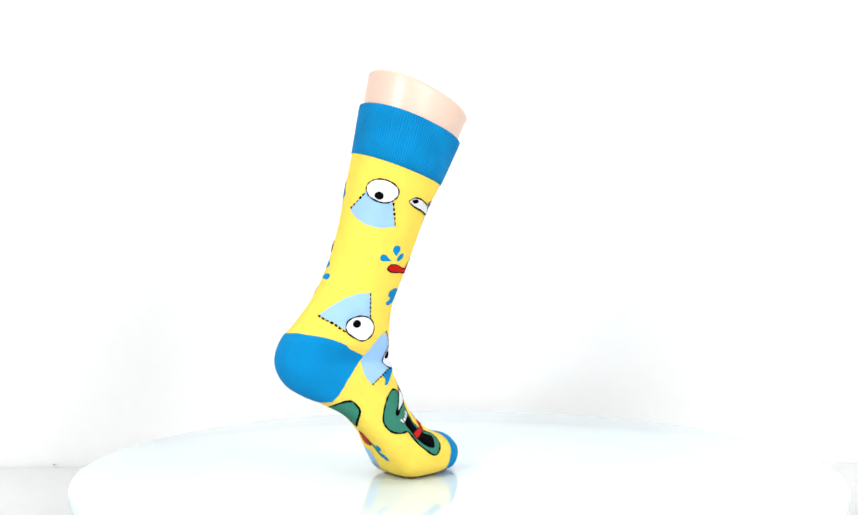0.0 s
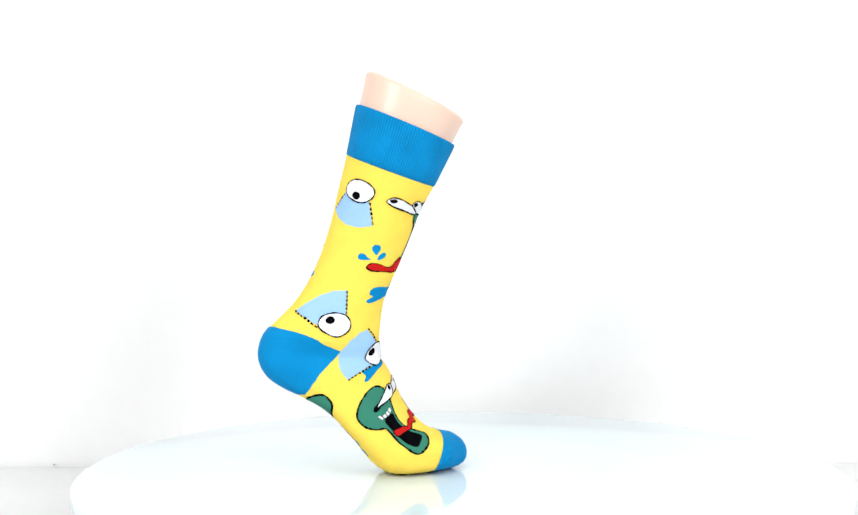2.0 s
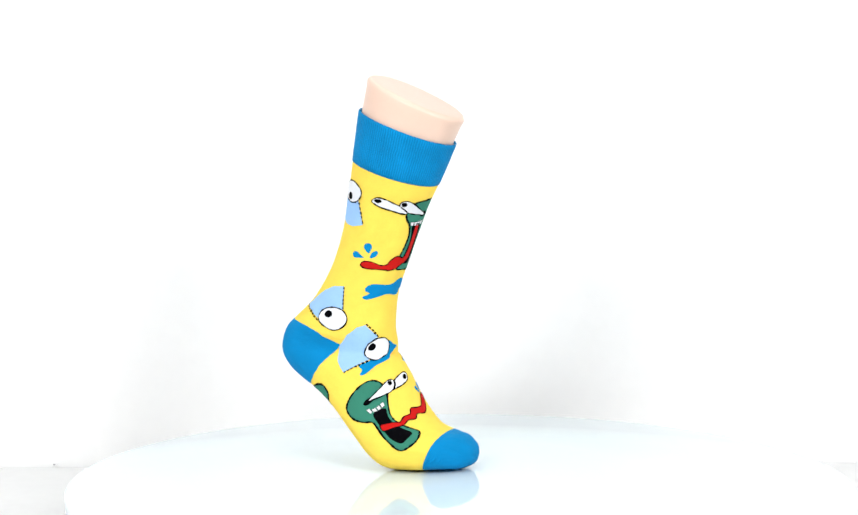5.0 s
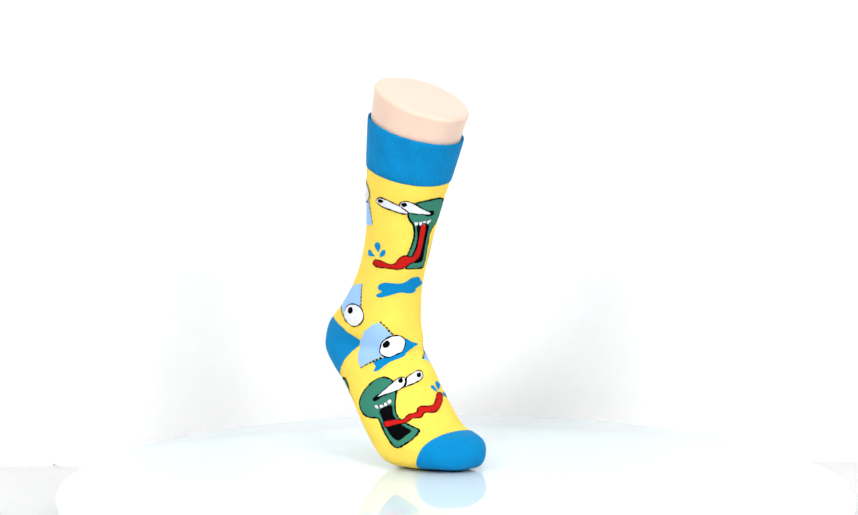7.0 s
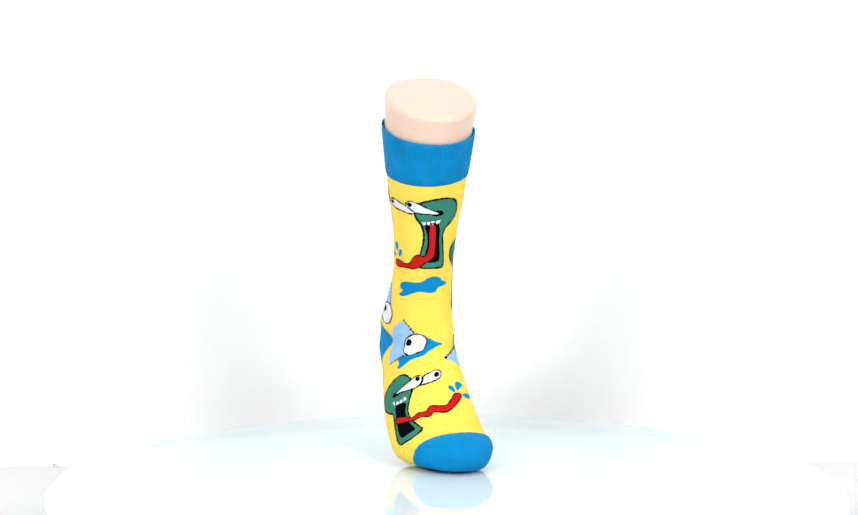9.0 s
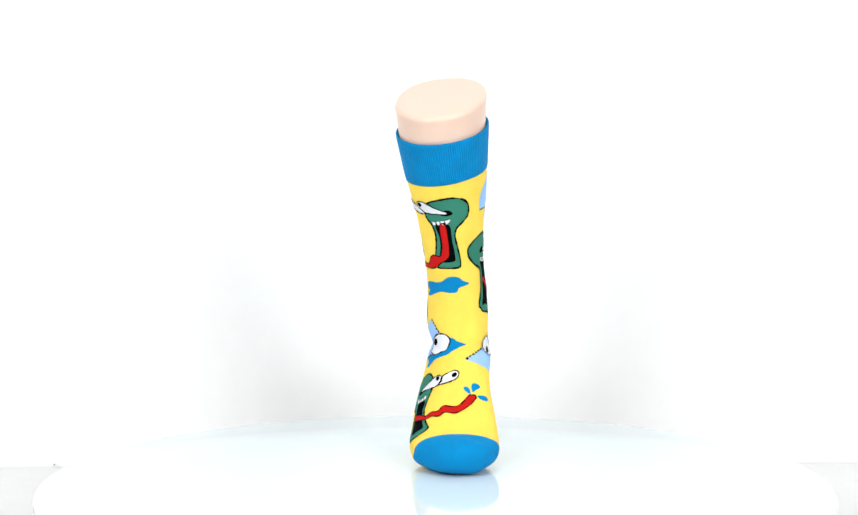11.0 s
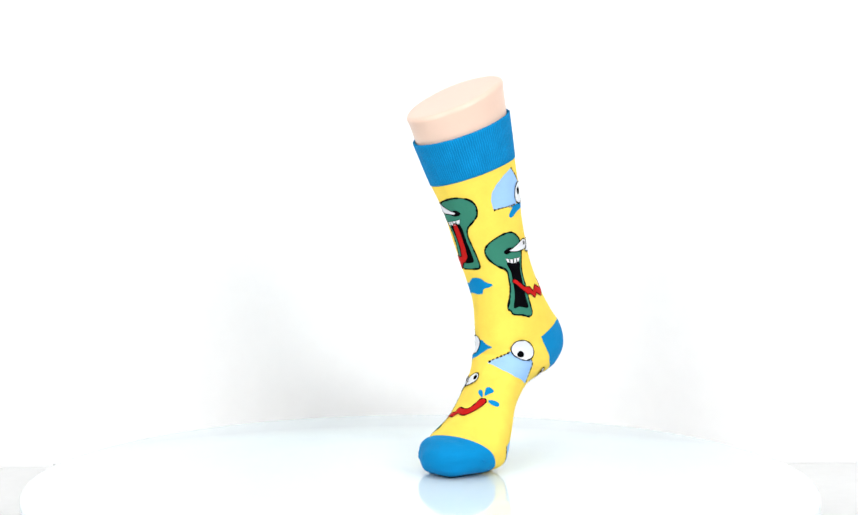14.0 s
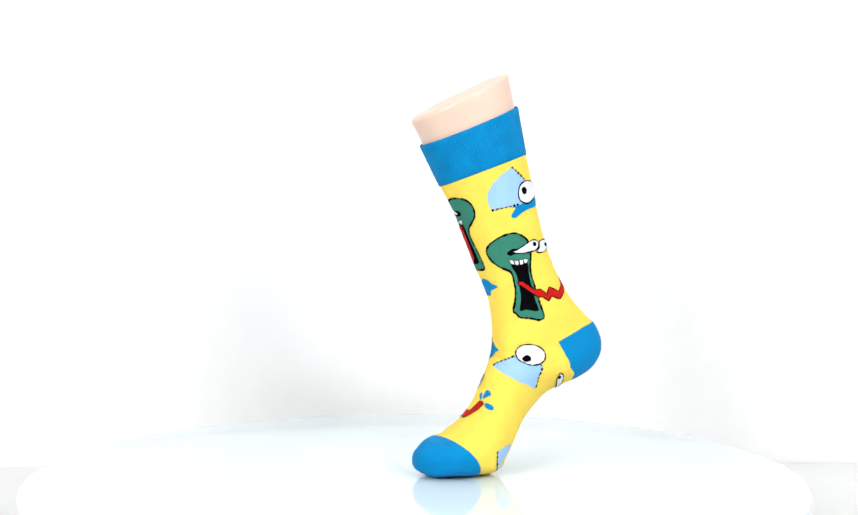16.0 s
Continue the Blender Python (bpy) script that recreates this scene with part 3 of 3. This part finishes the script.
pale_fan([(14.65, 152.6), (14.53, 176.3), (14.82, 178.0), (15.39, 173.3), (15.77, 148.7), (15.40, 144.0)])
green_patch([(12.20, 192.0), (11.74, 225.2), (11.72, 240.6), (12.08, 241.5), (12.54, 233.9), (13.35, 197.9), (13.18, 192.3), (12.60, 195.0)])
red_squiggle([(13.63, 189.1), (13.70, 194.6), (14.02, 197.2), (14.21, 187.1), (14.21, 170.3)])
white_oval([(12.47, 152.0), (12.14, 125.2), (11.30, 108.0), (11.22, 111.0), (11.70, 126.7), (12.15, 145.4), (12.37, 160.0)])
black_dot([(11.75, 116.5), (11.55, 115.7), (11.79, 122.9), (11.89, 122.4)])
blue_drop([(14.07, 204.6), (14.05, 210.6), (14.20, 212.0), (14.30, 203.8)])
blue_drop([(14.38, 205.0), (14.42, 211.5), (14.66, 215.0), (14.64, 208.5)])
patch("green_sliver", GREEN, 0.0004, [(13.95, 196.0), (14.02, 200.5), (14.30, 205.0), (14.56, 207.0), (14.50, 201.5), (14.20, 196.5)], label="thin green knitted sliver")
white_oval([(15.52, 150.0), (15.46, 158.0), (15.56, 167.0), (15.74, 170.0), (15.90, 163.0), (15.88, 153.0), (15.70, 147.0)])
blue_splash([(4.42, 294.2), (4.34, 304.6), (4.46, 331.8), (4.36, 346.8), (4.36, 357.5), (4.45, 370.0), (4.61, 377.2), (4.74, 388.0), (4.80, 379.7), (4.82, 367.7), (4.95, 363.3), (4.93, 350.6), (4.81, 332.7), (4.84, 318.1), (4.89, 302.1), (4.78, 294.8), (4.67, 303.0), (4.58, 295.7)])
blue_drop([(3.37, 279.9), (3.26, 272.2), (3.17, 269.8), (3.09, 272.2), (3.09, 279.3), (3.20, 282.8), (3.29, 281.5)])
blue_drop([(3.45, 254.7), (3.36, 256.1), (3.36, 262.4), (3.44, 268.6), (3.50, 274.6), (3.52, 265.5), (3.52, 258.4)])
blue_drop([(3.50, 283.9), (3.37, 283.8), (3.29, 288.6), (3.32, 293.3), (3.43, 293.1), (3.49, 288.7)])
blue_drop([(13.84, 8.2), (13.72, 10.5), (13.84, 16.1), (14.07, 19.2), (14.27, 19.4), (14.09, 13.1)])
blue_drop([(13.70, 21.4), (13.64, 26.5), (13.78, 34.5), (13.95, 38.0), (14.08, 30.0), (14.16, 23.0)])
blue_drop([(14.42, 31.4), (14.38, 41.0), (14.45, 52.0), (14.57, 54.0), (14.65, 48.0), (14.60, 37.0)])
blue_drop([(4.11, 154.7), (4.00, 156.0), (3.90, 156.0), (3.89, 166.9), (3.98, 171.4)])
blue_drop([(4.33, 158.7), (4.20, 167.5), (4.14, 181.0), (4.20, 185.9), (4.30, 180.2)])
heel = patch('heel', BLUE, 0.0004, [(6.16, 189.8), (6.02, 215.7), (6.00, 228.6), (6.04, 240.2), (6.14, 251.1), (6.27, 258.8), (6.57, 265.5), (6.85, 275.4), (7.12, 284.5), (7.76, 282.8), (8.44, 279.3), (9.13, 273.8), (9.68, 267.3), (10.08, 260.4), (10.50, 253.2), (11.12, 237.0), (11.58, 219.0), (11.66, 180.0), (11.42, 144.8), (10.34, 109.8), (9.06, 96.0), (8.32, 91.6), (7.64, 88.3), (7.42, 98.2), (7.20, 109.1), (6.97, 123.6), (6.72, 156.1)], sharp=True, label='plain blue knitted heel')

# toe cap: its seam wanders round the foot
TOE_SEAM = [17.316, 0.110, -0.398, 0.108, 0.030]
ring = np.radians(np.linspace(0, 360, 217))
seam = sum(c * f for c, f in zip(TOE_SEAM, (1 + 0 * ring, np.cos(ring), np.sin(ring), np.cos(2 * ring), np.sin(2 * ring))))
rows = np.linspace(0, 1, 40)[:, None]
toe = tube("toe_cap", seam[None] + (LAST - 0.2 - seam[None]) * rows, 0.0004, BLUE, sock, 216, cap=0.007, label="plain blue knitted toe cap")


def fold(pts, width, height):
    """A small ridge where the toe's cloth is gathered."""
    p = np.asarray(pts, float)
    f = np.linspace(0, len(p) - 1, 17)
    u, d = (np.interp(f, np.arange(len(p)), p[:, k]) for k in (0, 1))
    a = surface(u, d, np.full(17, 0.0003))
    n = surface(u, d, np.full(17, 0.0013)) - a
    side = np.cross(n, np.gradient(a, axis=0))
    side /= np.linalg.norm(side, axis=1, keepdims=True)
    taper = np.sin(np.linspace(0.08, math.pi - 0.08, 17))[:, None]
    across = [(w, 0.5 + 0.5 * math.cos(math.pi * w)) for w in (-1, -0.6, -0.25, 0, 0.25, 0.6, 1)]
    v = np.vstack([a + side * w * width / 2 * taper + n * h * 1000 * height * taper for w, h in across])
    faces = [(r * 17 + i, (r + 1) * 17 + i, (r + 1) * 17 + i + 1, r * 17 + i + 1) for r in range(6) for i in range(16)]
    raw("fold", v, faces, BLUE, toe, uvs=np.vstack([chart(u, d)] * 7))


fold([(17.85, 241.7), (17.97, 250.6), (18.07, 259.7), (18.08, 270.1)], 0.0034, 0.0013)
fold([(17.58, 236.0), (17.66, 247.0), (17.72, 258.0), (17.70, 266.0)], 0.0034, 0.0014)
fold([(18.22, 240.0), (18.34, 250.0), (18.36, 258.0)], 0.0030, 0.0012)
fold([(17.68, 91.4), (17.54, 90.4), (17.44, 96.2), (17.40, 99.8)], 0.0026, 0.0014)


# a scrap left lying at the back of the table
def scrap():
    """A curl of thin paper with a dark fleck on its upper end."""
    verts, faces, n = [], [], 14
    for layer in (0, 0.0003):
        for k in range(n + 1):
            a = 0.4 + 3.9 * k / n
            r = 0.0021 + 0.00011 * k - layer
            for y in (-0.0016, 0.0016):
                verts.append((r * math.cos(a) * 1.2, y * (1 + 0.3 * math.sin(3 * a)), r * math.sin(a)))
    m = 2 * (n + 1)
    for k in range(n):
        b = 2 * k
        faces += [(b, b + 1, b + 3, b + 2), (m + b, m + b + 2, m + b + 3, m + b + 1),
                  (b, b + 2, m + b + 2, m + b), (b + 1, m + b + 1, m + b + 3, b + 3)]
    faces += [(0, m, m + 1, 1), (2 * n, 2 * n + 1, m + 2 * n + 1, m + 2 * n)]
    ob = tagged(new("paper_scrap"), "tiny curled white scrap with a dark fleck on a table", "scrap")
    raw("curl", verts, faces, PAPER, ob)
    bm = bmesh.new()
    bmesh.ops.create_icosphere(bm, subdivisions=2, radius=0.0014)
    for v in bm.verts:
        v.co = Vector((v.co.x * 1.2 - 0.0026, v.co.y * 0.8 - 0.0006, v.co.z * 0.8 + 0.0017)) * (1 + 0.2 * noise.noise(v.co * 600))
    me = bpy.data.meshes.new("fleck")
    bm.to_mesh(me), bm.free()
    finish(new("fleck", me), GREY).parent = ob
    low = min(v[2] for v in verts)
    ob.location = (-0.5215, 0.4545, TABLE_Z - low)
    return ob


scrap()


# ---------------------------------------------------------------- what turns
def motions():
    rows = [(0.5 * k, pose(AXIS_X, 0, 0, 0, 0, TURN * 0.5 * k)) for k in range(33)]
    for thing in (turntable, mannequin_foot, sock):
        walk(thing, rows)


motions()
